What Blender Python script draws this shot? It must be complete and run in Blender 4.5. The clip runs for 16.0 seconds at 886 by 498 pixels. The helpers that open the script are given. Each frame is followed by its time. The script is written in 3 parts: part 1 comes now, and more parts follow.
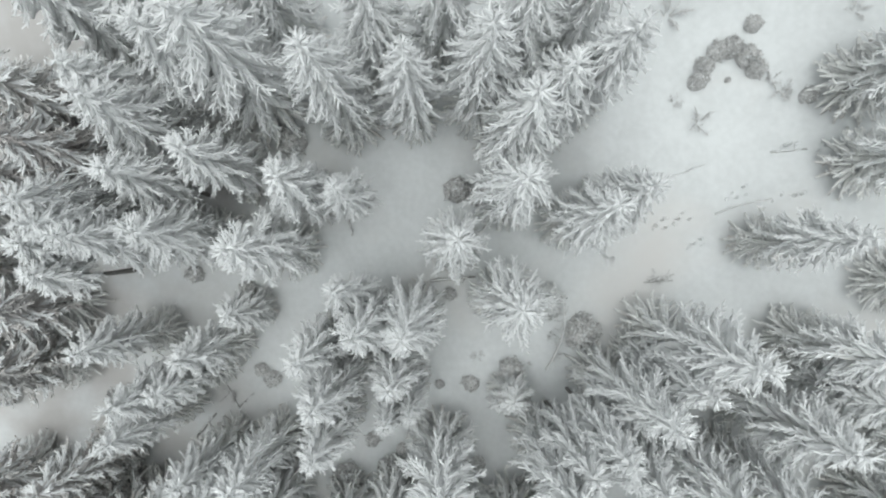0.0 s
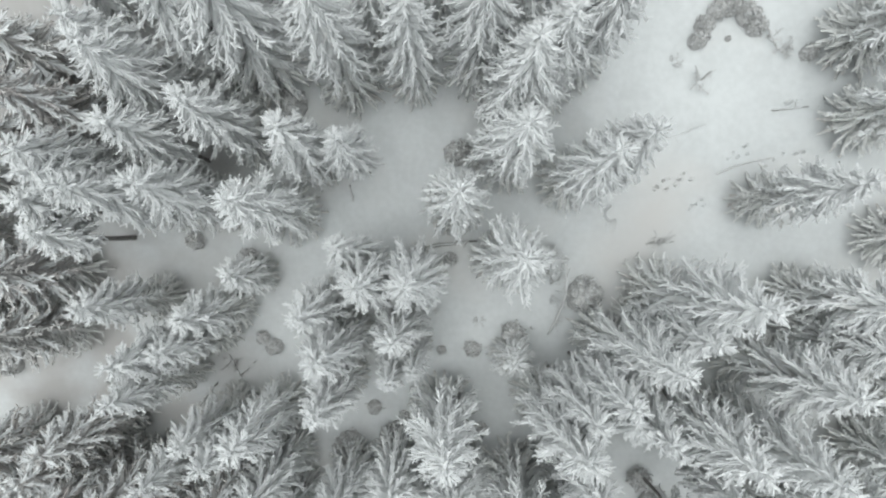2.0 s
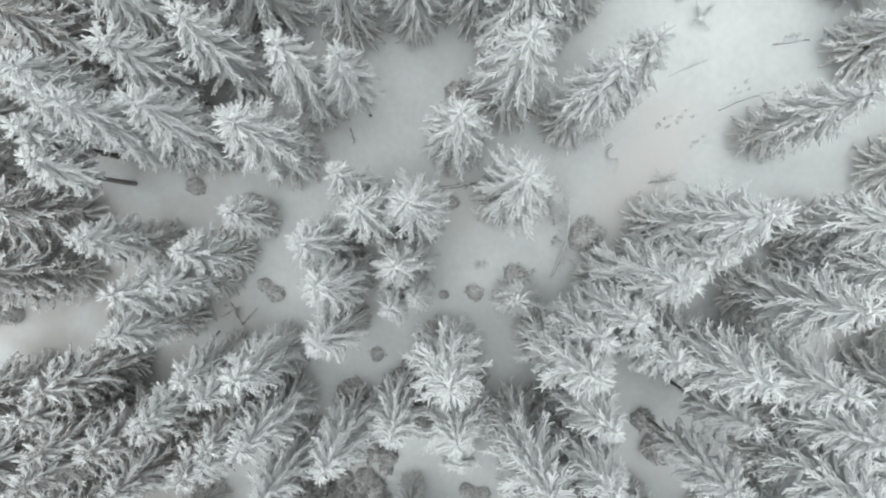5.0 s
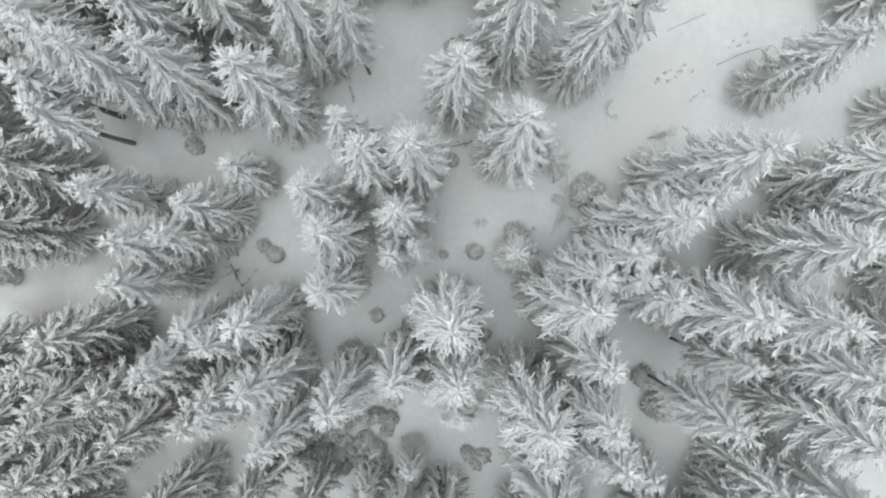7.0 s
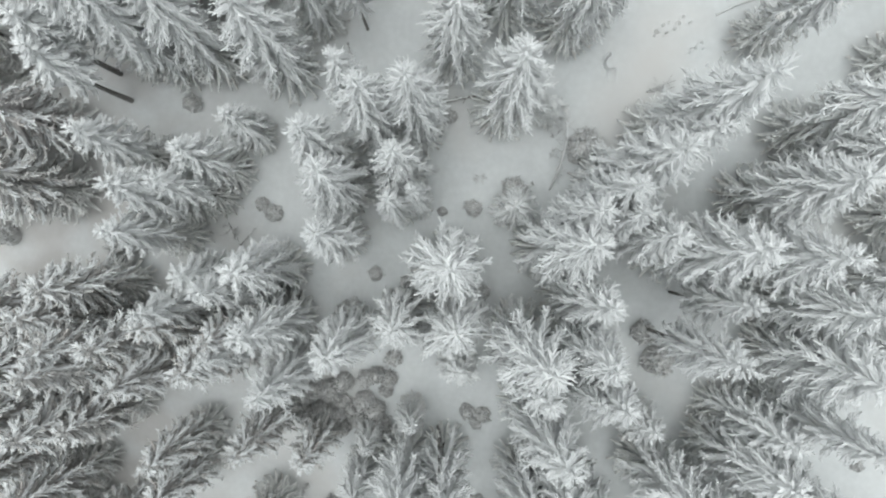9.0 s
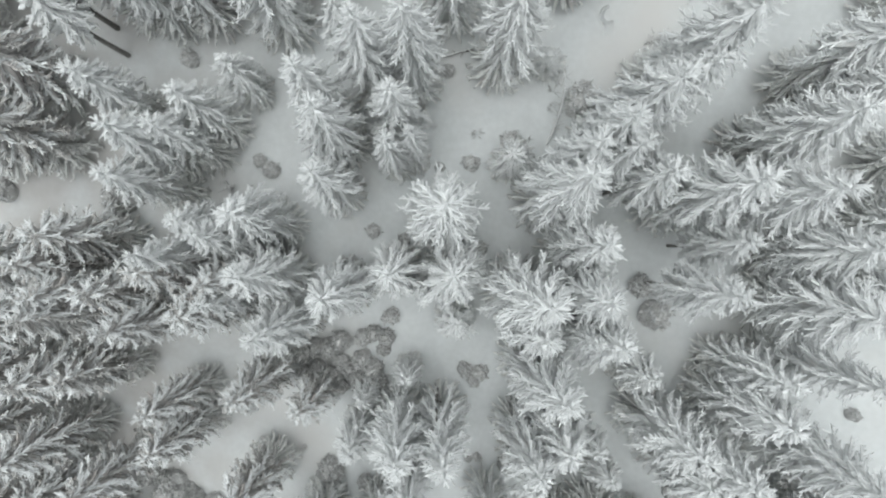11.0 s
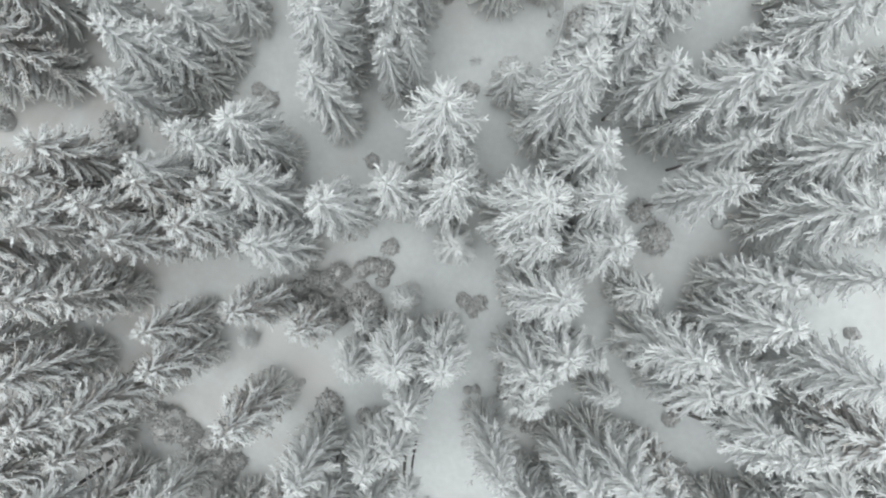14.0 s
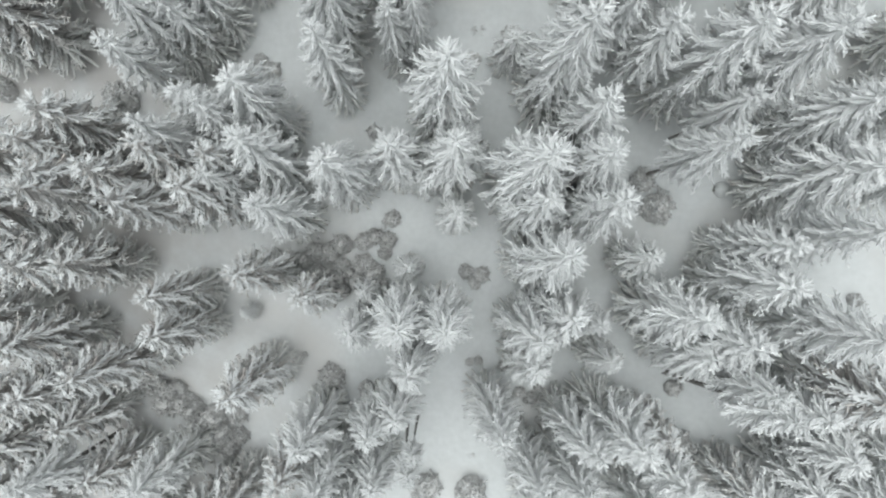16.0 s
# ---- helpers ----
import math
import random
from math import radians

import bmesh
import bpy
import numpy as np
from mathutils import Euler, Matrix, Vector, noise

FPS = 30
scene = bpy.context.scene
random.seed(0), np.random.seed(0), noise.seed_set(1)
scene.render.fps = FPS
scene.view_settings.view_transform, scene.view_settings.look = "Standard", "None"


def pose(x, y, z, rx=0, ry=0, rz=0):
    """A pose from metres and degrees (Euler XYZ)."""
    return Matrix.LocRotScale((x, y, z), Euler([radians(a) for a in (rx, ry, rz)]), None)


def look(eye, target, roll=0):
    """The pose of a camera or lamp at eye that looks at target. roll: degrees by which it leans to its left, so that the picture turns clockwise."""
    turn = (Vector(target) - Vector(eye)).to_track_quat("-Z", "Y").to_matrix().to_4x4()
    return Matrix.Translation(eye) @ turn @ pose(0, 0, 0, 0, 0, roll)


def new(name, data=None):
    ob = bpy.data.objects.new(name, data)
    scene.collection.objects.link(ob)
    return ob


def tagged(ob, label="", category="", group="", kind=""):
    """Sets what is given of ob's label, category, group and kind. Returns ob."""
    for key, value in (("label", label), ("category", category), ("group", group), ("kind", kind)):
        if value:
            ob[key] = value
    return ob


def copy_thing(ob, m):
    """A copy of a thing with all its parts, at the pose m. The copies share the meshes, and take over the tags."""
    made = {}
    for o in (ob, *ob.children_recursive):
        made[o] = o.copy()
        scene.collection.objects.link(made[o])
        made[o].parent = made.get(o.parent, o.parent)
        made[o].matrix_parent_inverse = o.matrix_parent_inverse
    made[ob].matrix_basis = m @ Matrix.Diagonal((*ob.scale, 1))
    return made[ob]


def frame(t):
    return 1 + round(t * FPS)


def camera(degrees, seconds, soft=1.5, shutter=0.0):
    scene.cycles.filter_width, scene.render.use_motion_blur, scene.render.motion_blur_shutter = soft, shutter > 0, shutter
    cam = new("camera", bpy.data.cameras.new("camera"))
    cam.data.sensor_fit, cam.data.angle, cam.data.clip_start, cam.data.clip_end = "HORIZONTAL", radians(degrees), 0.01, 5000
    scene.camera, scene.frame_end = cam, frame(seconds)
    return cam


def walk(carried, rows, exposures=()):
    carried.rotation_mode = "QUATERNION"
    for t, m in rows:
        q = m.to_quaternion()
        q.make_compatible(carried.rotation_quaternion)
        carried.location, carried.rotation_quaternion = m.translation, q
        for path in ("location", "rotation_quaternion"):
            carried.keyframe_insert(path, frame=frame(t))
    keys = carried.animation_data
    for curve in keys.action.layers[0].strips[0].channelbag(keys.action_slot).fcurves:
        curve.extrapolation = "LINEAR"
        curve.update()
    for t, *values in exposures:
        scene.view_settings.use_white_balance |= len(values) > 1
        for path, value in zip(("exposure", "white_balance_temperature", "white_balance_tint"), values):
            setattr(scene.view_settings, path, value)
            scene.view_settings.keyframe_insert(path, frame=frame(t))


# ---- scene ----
cam = camera(72.0, 16.0, soft=2.2)
METRES, EYE, TILT, LEAN, TURN = 22.0, 40.74, -90.0, 0.0, 0.0
ROWS = [
    (0.0, 0.0, 0.0, 0.0, 0.0, 0.0, -0.0),
    (0.5, -0.0012, 0.0009, -0.0247, -0.0, -0.02, 0.11),
    (1.0, -0.0029, 0.0016, -0.052, -0.02, -0.03, 0.22),
    (1.5, -0.0045, 0.0024, -0.0779, -0.04, -0.02, 0.32),
    (2.0, -0.0061, 0.0034, -0.1057, -0.07, -0.04, 0.41),
    (2.5, -0.0072, 0.0047, -0.1327, -0.07, -0.03, 0.5),
    (3.0, -0.0087, 0.0055, -0.1627, -0.09, 0.01, 0.58),
    (3.5, -0.011, 0.0065, -0.19, -0.11, -0.02, 0.65),
    (4.0, -0.0124, 0.0071, -0.221, -0.12, 0.02, 0.72),
    (6.5, -0.0214, 0.0104, -0.3736, -0.27, 0.05, 0.98),
    (7.0, -0.0224, 0.0112, -0.4069, -0.31, 0.02, 1.04),
    (7.5, -0.0229, 0.0119, -0.4382, -0.33, 0.0, 1.09),
    (8.0, -0.0232, 0.0125, -0.4736, -0.33, 0.03, 1.14),
    (8.5, -0.0234, 0.0132, -0.5063, -0.35, 0.04, 1.17),
    (9.0, -0.0231, 0.0138, -0.542, -0.37, 0.07, 1.21),
    (11.5, -0.0208, 0.0183, -0.7185, -0.46, 0.15, 1.23),
    (12.0, -0.0209, 0.0188, -0.7564, -0.49, 0.14, 1.18),
    (12.5, -0.0217, 0.0192, -0.7925, -0.52, 0.15, 1.16),
    (13.0, -0.0224, 0.0197, -0.8323, -0.52, 0.17, 1.17),
    (13.5, -0.024, 0.0203, -0.8681, -0.53, 0.16, 1.18),
    (14.0, -0.0257, 0.0205, -0.9045, -0.53, 0.15, 1.21),
    (14.5, -0.0272, 0.021, -0.9337, -0.5, 0.12, 1.21),
    (15.0, -0.0297, 0.0214, -0.9613, -0.5, 0.17, 1.23),
    (15.5, -0.0311, 0.0215, -0.9819, -0.48, 0.2, 1.24),
    (16.0, -0.0324, 0.0213, -0.9987, -0.46, 0.21, 1.26),
]
walk(cam, [(t, pose(0, 0, EYE, TILT, LEAN, TURN) @ pose(METRES * x, METRES * y, METRES * z, 90 + pitch, roll, yaw)) for t, x, y, z, yaw, pitch, roll in ROWS], exposures=[(0.0, 0.30, 6300, 4)])


# ---- light ----
world = bpy.data.worlds.new("overcast_sky")
scene.world = world
world.use_nodes = True
wn, wl = world.node_tree.nodes, world.node_tree.links
wn.clear()
sky = wn.new("ShaderNodeTexSky")
sky.sky_type = "NISHITA"
sky.sun_disc = False
sky.sun_elevation, sky.sun_rotation = radians(84.6), radians(236)
sky.dust_density, sky.air_density, sky.ozone_density = 4.0, 1.0, 1.0
grey = wn.new("ShaderNodeHueSaturation")
grey.inputs["Saturation"].default_value = 0.12
back = wn.new("ShaderNodeBackground")
back.inputs["Strength"].default_value = 0.105
out = wn.new("ShaderNodeOutputWorld")
wl.new(sky.outputs["Color"], grey.inputs["Color"])
wl.new(grey.outputs["Color"], back.inputs["Color"])
wl.new(back.outputs["Background"], out.inputs["Surface"])

sun = bpy.data.lights.new("sun", "SUN")
sun.energy, sun.angle, sun.color = 1.5, radians(75), (1.0, 1.0, 0.99)
sun_ob = new("sun", sun)
sun_ob.matrix_world = look((-3, -2, 38), (0, 0, 0))


# ---- materials ----
def material(name, low, high, scale, rough=0.85, bump=0.3, fine=6.0, tint=None, tint_scale=0.3, tint_from=0.55, tint_to=0.7, spread=0.0, metres=0.05):
    """Two colours mixed by noise at two sizes, a third one in patches, relief, and a little variation from one object to the next."""
    m = bpy.data.materials.new(name)
    m.use_nodes = True
    n, l = m.node_tree.nodes, m.node_tree.links
    bsdf = n["Principled BSDF"]
    bsdf.inputs["Roughness"].default_value = rough
    bsdf.inputs["Specular IOR Level"].default_value = 0.15
    co = n.new("ShaderNodeTexCoord")
    big, small = n.new("ShaderNodeTexNoise"), n.new("ShaderNodeTexNoise")
    for tex, s in ((big, scale), (small, scale * fine)):
        tex.inputs["Scale"].default_value, tex.inputs["Detail"].default_value = s, 4.0
        l.new(co.outputs["Object"], tex.inputs["Vector"])
    both = n.new("ShaderNodeMath")
    both.operation = "MULTIPLY_ADD"
    both.inputs[1].default_value = 0.5
    half = n.new("ShaderNodeMath")
    half.operation = "MULTIPLY"
    half.inputs[1].default_value = 0.5
    l.new(small.outputs["Fac"], half.inputs[0])
    l.new(big.outputs["Fac"], both.inputs[0])
    l.new(half.outputs[0], both.inputs[2])
    ramp = n.new("ShaderNodeValToRGB")
    ramp.color_ramp.elements[0].position, ramp.color_ramp.elements[1].position = 0.38, 0.62
    ramp.color_ramp.elements[0].color, ramp.color_ramp.elements[1].color = (*low, 1), (*high, 1)
    l.new(both.outputs[0], ramp.inputs["Fac"])
    colour = ramp.outputs["Color"]
    if tint:
        patch = n.new("ShaderNodeTexNoise")
        patch.inputs["Scale"].default_value, patch.inputs["Detail"].default_value = tint_scale, 6.0
        l.new(co.outputs["Object"], patch.inputs["Vector"])
        where = n.new("ShaderNodeMapRange")
        where.inputs["From Min"].default_value, where.inputs["From Max"].default_value = tint_from, tint_to
        l.new(patch.outputs["Fac"], where.inputs["Value"])
        mix = n.new("ShaderNodeMix")
        mix.data_type = "RGBA"
        l.new(where.outputs["Result"], mix.inputs["Factor"])
        l.new(colour, mix.inputs[6])
        mix.inputs[7].default_value = (*tint, 1)
        colour = mix.outputs[2]
    if spread:
        info, vary = n.new("ShaderNodeObjectInfo"), n.new("ShaderNodeMapRange")
        vary.inputs["To Min"].default_value, vary.inputs["To Max"].default_value = 1 - spread, 1 + spread
        l.new(info.outputs["Random"], vary.inputs["Value"])
        hsv = n.new("ShaderNodeHueSaturation")
        l.new(vary.outputs["Result"], hsv.inputs["Value"])
        l.new(colour, hsv.inputs["Color"])
        colour = hsv.outputs["Color"]
    l.new(colour, bsdf.inputs["Base Color"])
    relief = n.new("ShaderNodeBump")
    relief.inputs["Strength"].default_value, relief.inputs["Distance"].default_value = bump, metres
    l.new(both.outputs[0], relief.inputs["Height"])
    l.new(relief.outputs["Normal"], bsdf.inputs["Normal"])
    return m


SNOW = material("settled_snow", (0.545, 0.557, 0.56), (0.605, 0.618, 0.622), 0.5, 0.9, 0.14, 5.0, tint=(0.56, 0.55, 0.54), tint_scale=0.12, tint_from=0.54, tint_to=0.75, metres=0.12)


def paint_litter_and_shade(m, colour):
    """Patches of fallen needles and bark dust on the snow below the brownish stand in the west, with the shade there
    painted into the same tone.
    """
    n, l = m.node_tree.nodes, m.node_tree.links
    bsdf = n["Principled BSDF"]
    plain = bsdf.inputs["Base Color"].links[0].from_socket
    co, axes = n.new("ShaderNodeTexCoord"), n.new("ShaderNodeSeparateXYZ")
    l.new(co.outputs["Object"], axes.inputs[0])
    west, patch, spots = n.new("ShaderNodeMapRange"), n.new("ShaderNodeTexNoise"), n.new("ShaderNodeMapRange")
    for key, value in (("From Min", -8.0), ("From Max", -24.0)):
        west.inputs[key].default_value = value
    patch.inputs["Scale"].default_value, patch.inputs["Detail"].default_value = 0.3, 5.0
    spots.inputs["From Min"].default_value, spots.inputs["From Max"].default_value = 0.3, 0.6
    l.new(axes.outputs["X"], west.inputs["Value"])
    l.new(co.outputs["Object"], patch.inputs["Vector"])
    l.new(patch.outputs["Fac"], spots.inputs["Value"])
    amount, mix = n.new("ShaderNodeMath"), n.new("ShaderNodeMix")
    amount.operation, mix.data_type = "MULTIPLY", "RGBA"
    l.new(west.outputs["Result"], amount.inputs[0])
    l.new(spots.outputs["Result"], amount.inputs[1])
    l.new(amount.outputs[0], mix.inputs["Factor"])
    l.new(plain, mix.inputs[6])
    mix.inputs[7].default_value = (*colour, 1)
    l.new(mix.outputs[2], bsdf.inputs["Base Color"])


paint_litter_and_shade(SNOW, (0.44, 0.425, 0.415))
RIME = material("rimed_branch_snow", (0.68, 0.687, 0.688), (0.76, 0.767, 0.768), 2.6, 0.9, 1.0, 5.0, spread=0.03)
NEEDLES = material("frosted_needles", (0.77, 0.78, 0.775), (0.87, 0.88, 0.875), 3.0, 0.8, 0.5, 5.0, tint=(0.68, 0.66, 0.64), tint_scale=0.5, spread=0.05)
BROWN = material("rusty_dry_needles", (0.42, 0.405, 0.397), (0.66, 0.645, 0.635), 3.0, 0.8, 0.5, 5.0, tint=(0.50, 0.465, 0.45), tint_scale=0.7, tint_from=0.45, spread=0.1)
DUSKY = material("sparsely_frosted_needles", (0.47, 0.46, 0.45), (0.68, 0.67, 0.655), 3.0, 0.8, 0.5, 5.0, tint=(0.54, 0.495, 0.47), tint_scale=0.5, tint_from=0.48, spread=0.1)
# Tone of the lowest boughs, darkened to carry the shade near the ground.
GREEN = material("shaded_low_needles", (0.66, 0.665, 0.65), (0.82, 0.82, 0.805), 3.0, 0.8, 0.5, 5.0, tint=(0.52, 0.49, 0.47), tint_scale=0.5, spread=0.08)
BARK = material("spruce_bark", (0.15, 0.143, 0.138), (0.34, 0.325, 0.31), 5.0, 0.9, 0.8, 4.0, spread=0.15)
TWIG = material("bare_twigs", (0.41, 0.406, 0.40), (0.67, 0.665, 0.66), 4.0, 0.85, 0.4, 4.0, spread=0.12)


# ---- helpers of the place ----
class Soup:
    """Vertices and faces of one mesh."""

    def __init__(self):
        self.v, self.f = [], []

    def tube(self, pts, radii, sides=3, twist=0.0, flat=1.0, cap=True):
        base, n = len(self.v), len(pts)
        for i, (p, r) in enumerate(zip(pts, radii)):
            a, b = pts[max(i - 1, 0)], pts[min(i + 1, n - 1)]
            d = (b - a).normalized()
            side = d.cross(Vector((0, 0, 1)))
            side = side.normalized() if side.length > 0.05 else Vector((1, 0, 0))
            up = side.cross(d)
            for k in range(sides):
                w = twist + 2 * math.pi * k / sides
                self.v.append(p + side * (r * math.cos(w)) + up * (r * flat * math.sin(w)))
        for i in range(n - 1):
            for k in range(sides):
                p, q = base + i * sides + k, base + i * sides + (k + 1) % sides
                self.f.append((p, q, q + sides, p + sides))
        if not cap:
            return
        end = len(self.v)
        self.v.append(pts[-1] + (pts[-1] - pts[-2]).normalized() * radii[-1] * 0.8)
        for k in range(sides):
            self.f.append((base + (n - 1) * sides + k, base + (n - 1) * sides + (k + 1) % sides, end))

    def mesh(self, name, mat, smooth=True):
        me = bpy.data.meshes.new(name)
        me.from_pydata([tuple(p) for p in self.v], [], self.f)
        me.materials.append(mat)
        if smooth:
            me.polygons.foreach_set("use_smooth", [True] * len(me.polygons))
        me.update()
        return me


def part(name, soup, mat, parent, label="", smooth=True):
    ob = new(name, soup.mesh(name, mat, smooth))
    ob.parent = parent
    return tagged(ob, label)


def lie(x, y):
    """Height of the snow on the hillside."""
    u, v = min(max(x, -36.0), 36.0), min(max(y, -52.0), 24.0)
    z = 0.0986 * u + 0.1718 * v + 0.00375 * u * u - 0.0037 * u * v + 0.0014 * v * v
    z += 0.30 * noise.noise(Vector((x * 0.16, y * 0.16, 3.0))) + 0.07 * noise.noise(Vector((x * 0.7, y * 0.7, 9.0)))
    return z


# ---- ground ----
def steps(lo, hi, fine, coarse, inner_lo, inner_hi):
    row, x = [], lo
    while x < hi:
        row.append(x)
        x += fine if inner_lo <= x < inner_hi else coarse
    return row


def prints(start, end, count, sway):
    """Footprints of a walk through deep snow, as (x, y, half width, half length, turn, depth)."""
    rows = []
    a, b = Vector(start), Vector(end)
    d = (b - a).normalized()
    for i in range(count):
        p = a.lerp(b, i / max(count - 1, 1)) + Vector((-d.y, d.x)) * (sway if i % 2 else -sway)
        rows.append((p.x + random.uniform(-0.2, 0.2), p.y + random.uniform(-0.16, 0.16), random.uniform(0.04, 0.065), random.uniform(0.06, 0.13), math.atan2(d.y, d.x) + random.uniform(-0.4, 0.4), random.uniform(0.25, 0.6)))
    return rows


def build_ground():
    xs = [-3000, -1200, -500, -220, -120, -80, -60, -48] + steps(-42, 42, 0.065, 0.42, 10, 23.5) + [48, 60, 80, 120, 220, 500, 1200, 3000]
    ys = [-3000, -1200, -500, -220, -130, -90, -70, -60] + steps(-54, 30, 0.065, 0.42, -1, 7) + [38, 50, 70, 110, 220, 500, 1200, 3000]
    dents = prints((13.1, 1.35), (15.2, 2.0), 11, 0.16) + prints((19.9, 3.05), (21.5, 3.3), 4, 0.1) + prints((20.3, 6.25), (20.8, 6.3), 3, 0.06) + prints((22.2, 6.1), (22.9, 6.35), 4, 0.12)
    dents += prints((17.6, 3.3), (18.6, 3.5), 5, 0.2) + prints((15.3, 0.2), (16.3, 0.5), 5, 0.16) + prints((20.4, 6.3), (21.1, 6.4), 3, 0.12)
    # Arc of dents standing in for the curved shadow of a snow mound.
    dents += [(10.75 + 0.42 * math.cos(a), -0.16 + 0.5 * math.sin(a), 0.1, 0.16, a + 1.57, 0.3) for a in (2.0, 2.5, 3.0, 3.5, 4.0, 4.5, 5.0)]
    cells = {}
    for d in dents:
        for i in range(-1, 2):
            for j in range(-1, 2):
                cells.setdefault((int(d[0] // 1) + i, int(d[1] // 1) + j), []).append(d)
    soup = Soup()
    for y in ys:
        for x in xs:
            z = lie(x, y)
            for px, py, w, ln, turn, deep in cells.get((int(x // 1), int(y // 1)), ()):
                u = (x - px) * math.cos(turn) + (y - py) * math.sin(turn)
                v = (y - py) * math.cos(turn) - (x - px) * math.sin(turn)
                q = (u / ln) ** 2 + (v / w) ** 2
                z -= deep * math.exp(-q * q) - 0.25 * deep * math.exp(-((q - 2.5) ** 2))
            soup.v.append((x, y, z))
    w = len(xs)
    for j in range(len(ys) - 1):
        for i in range(w - 1):
            a = j * w + i
            soup.f.append((a, a + 1, a + w + 1, a + w))
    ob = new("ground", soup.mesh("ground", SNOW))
    return tagged(ob, "snow-covered forest hillside with old footprints in a clearing", "snowy ground", kind="structure")


build_ground()


# ---- spruce trees ----
TALL, WIDE = 13.0, 1.8


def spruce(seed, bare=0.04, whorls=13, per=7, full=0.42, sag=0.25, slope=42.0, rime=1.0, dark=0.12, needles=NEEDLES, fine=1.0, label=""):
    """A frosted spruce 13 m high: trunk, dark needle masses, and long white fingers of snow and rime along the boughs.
    dark: the share of the height, from the ground up, with little rime and with shade painted into the needles."""
    rnd = random.Random(seed)
    root = new("spruce_tree")
    trunk = Soup()
    bend = Vector((rnd.uniform(-0.15, 0.15), rnd.uniform(-0.15, 0.15), 0))
    axis = [Vector((0, 0, -0.6)) + Vector((0, 0, 1)) * ((TALL + 0.3) * i / 8) + bend * math.sin(i / 8 * math.pi) for i in range(9)]
    girth = 0.115 if bare < 0.4 else 0.17
    trunk.tube(axis, [girth * (1 - i / 8) ** 0.8 + 0.012 for i in range(9)], 7)

    def spine(z):
        return bend * math.sin(min(max(z / TALL, 0), 1) * math.pi)

    boughs, snow, skirt = Soup(), Soup(), Soup()
    turn = rnd.uniform(0, 6.28)
    lop = [rnd.uniform(0.84, 1.12) for _ in range(9)]
    count = whorls * (per + 1)
    for b in range(count):
        u = (b + rnd.random()) / count
        z0 = TALL * (bare + (0.985 - bare) * u ** 0.78)
        top = z0 / TALL
        reach = WIDE * min(1.0, ((1.02 - top) / full) ** 0.78)
        if bare < 0.1:
            reach *= min(1.0, 0.84 + 0.8 * top)
        else:
            reach *= min(1.0, 0.55 + 2.0 * (top - bare))
        young = max(0.0, (top - 0.86) / 0.12)
        turn += 2.39996
        az = turn + rnd.uniform(-0.35, 0.35)
        length = max(0.22, reach * rnd.uniform(0.78 - 0.25 * young, 1.08) * lop[int(az / 6.2832 * 9) % 9])
        drop = length * math.tan(math.radians((slope + rnd.uniform(-9, 9)) * (1.0 - min(young, 1.0) ** 0.8) - 38 * min(young, 1.0) ** 1.3))
        out, side = Vector((math.cos(az), math.sin(az), 0)), Vector((-math.sin(az), math.cos(az), 0))
        start = Vector((0, 0, z0 + rnd.uniform(-0.1, 0.1) + 0.75 * max(drop, 0.0))) + spine(z0)
        curl, bow = rnd.uniform(-0.22, 0.22), sag * rnd.uniform(0.6, 1.4)

        def at(s):
            return start + out * (s * length) + side * (curl * s * s * length) - Vector((0, 0, drop * s + bow * length * (s * s - s ** 4)))

        fat = (0.055 + 0.012 * min(length, 2.2)) * fine * rnd.uniform(0.85, 1.2)
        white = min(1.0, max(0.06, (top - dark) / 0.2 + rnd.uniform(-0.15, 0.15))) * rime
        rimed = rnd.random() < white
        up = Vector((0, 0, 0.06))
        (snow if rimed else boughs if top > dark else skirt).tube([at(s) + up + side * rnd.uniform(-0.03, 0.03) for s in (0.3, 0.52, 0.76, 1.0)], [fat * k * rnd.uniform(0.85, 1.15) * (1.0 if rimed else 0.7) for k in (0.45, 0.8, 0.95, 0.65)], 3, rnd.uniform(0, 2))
        shoots = 4 + int(length * (4.0 if rimed else 6.5))
        for i in range(shoots):
            s = 0.36 + 0.66 * (i + rnd.uniform(-0.25, 0.25)) / shoots
            hand = 1 if i % 2 else -1
            p = at(s)
            ahead = (at(min(s + 0.15, 1.1)) - p).normalized()
            go = (ahead + side * (hand * rnd.uniform(0.22, 0.7))).normalized()
            if not rimed:
                go = (ahead * 0.6 + Vector((rnd.uniform(-1, 1), rnd.uniform(-1, 1), rnd.uniform(-0.3, 0.7)))).normalized()
            ln = (0.25 + (0.14 * length * (1.0 - s) if rimed else -0.04)) * rnd.uniform(0.65, 1.4)
            end = p + go * ln + Vector((0, 0, ln * rnd.uniform(-0.05, 0.28)))
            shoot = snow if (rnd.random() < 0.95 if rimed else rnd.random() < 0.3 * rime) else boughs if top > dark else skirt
            thick = fat * rnd.uniform(0.62, 0.9)
            shoot.tube([p + up, end + up], [thick, thick * 0.75], 3, rnd.uniform(0, 2), cap=False)
        low = Vector((0, 0, -0.2)) - out * 0.06
        broad = (0.085 + 0.085 * length) * rnd.uniform(0.8, 1.25) * (1.0 - 0.6 * young) * (1.0 if rimed else 0.6)
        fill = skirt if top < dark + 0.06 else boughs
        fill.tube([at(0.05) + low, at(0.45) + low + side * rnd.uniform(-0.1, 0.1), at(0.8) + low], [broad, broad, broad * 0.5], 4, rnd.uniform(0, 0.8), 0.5)
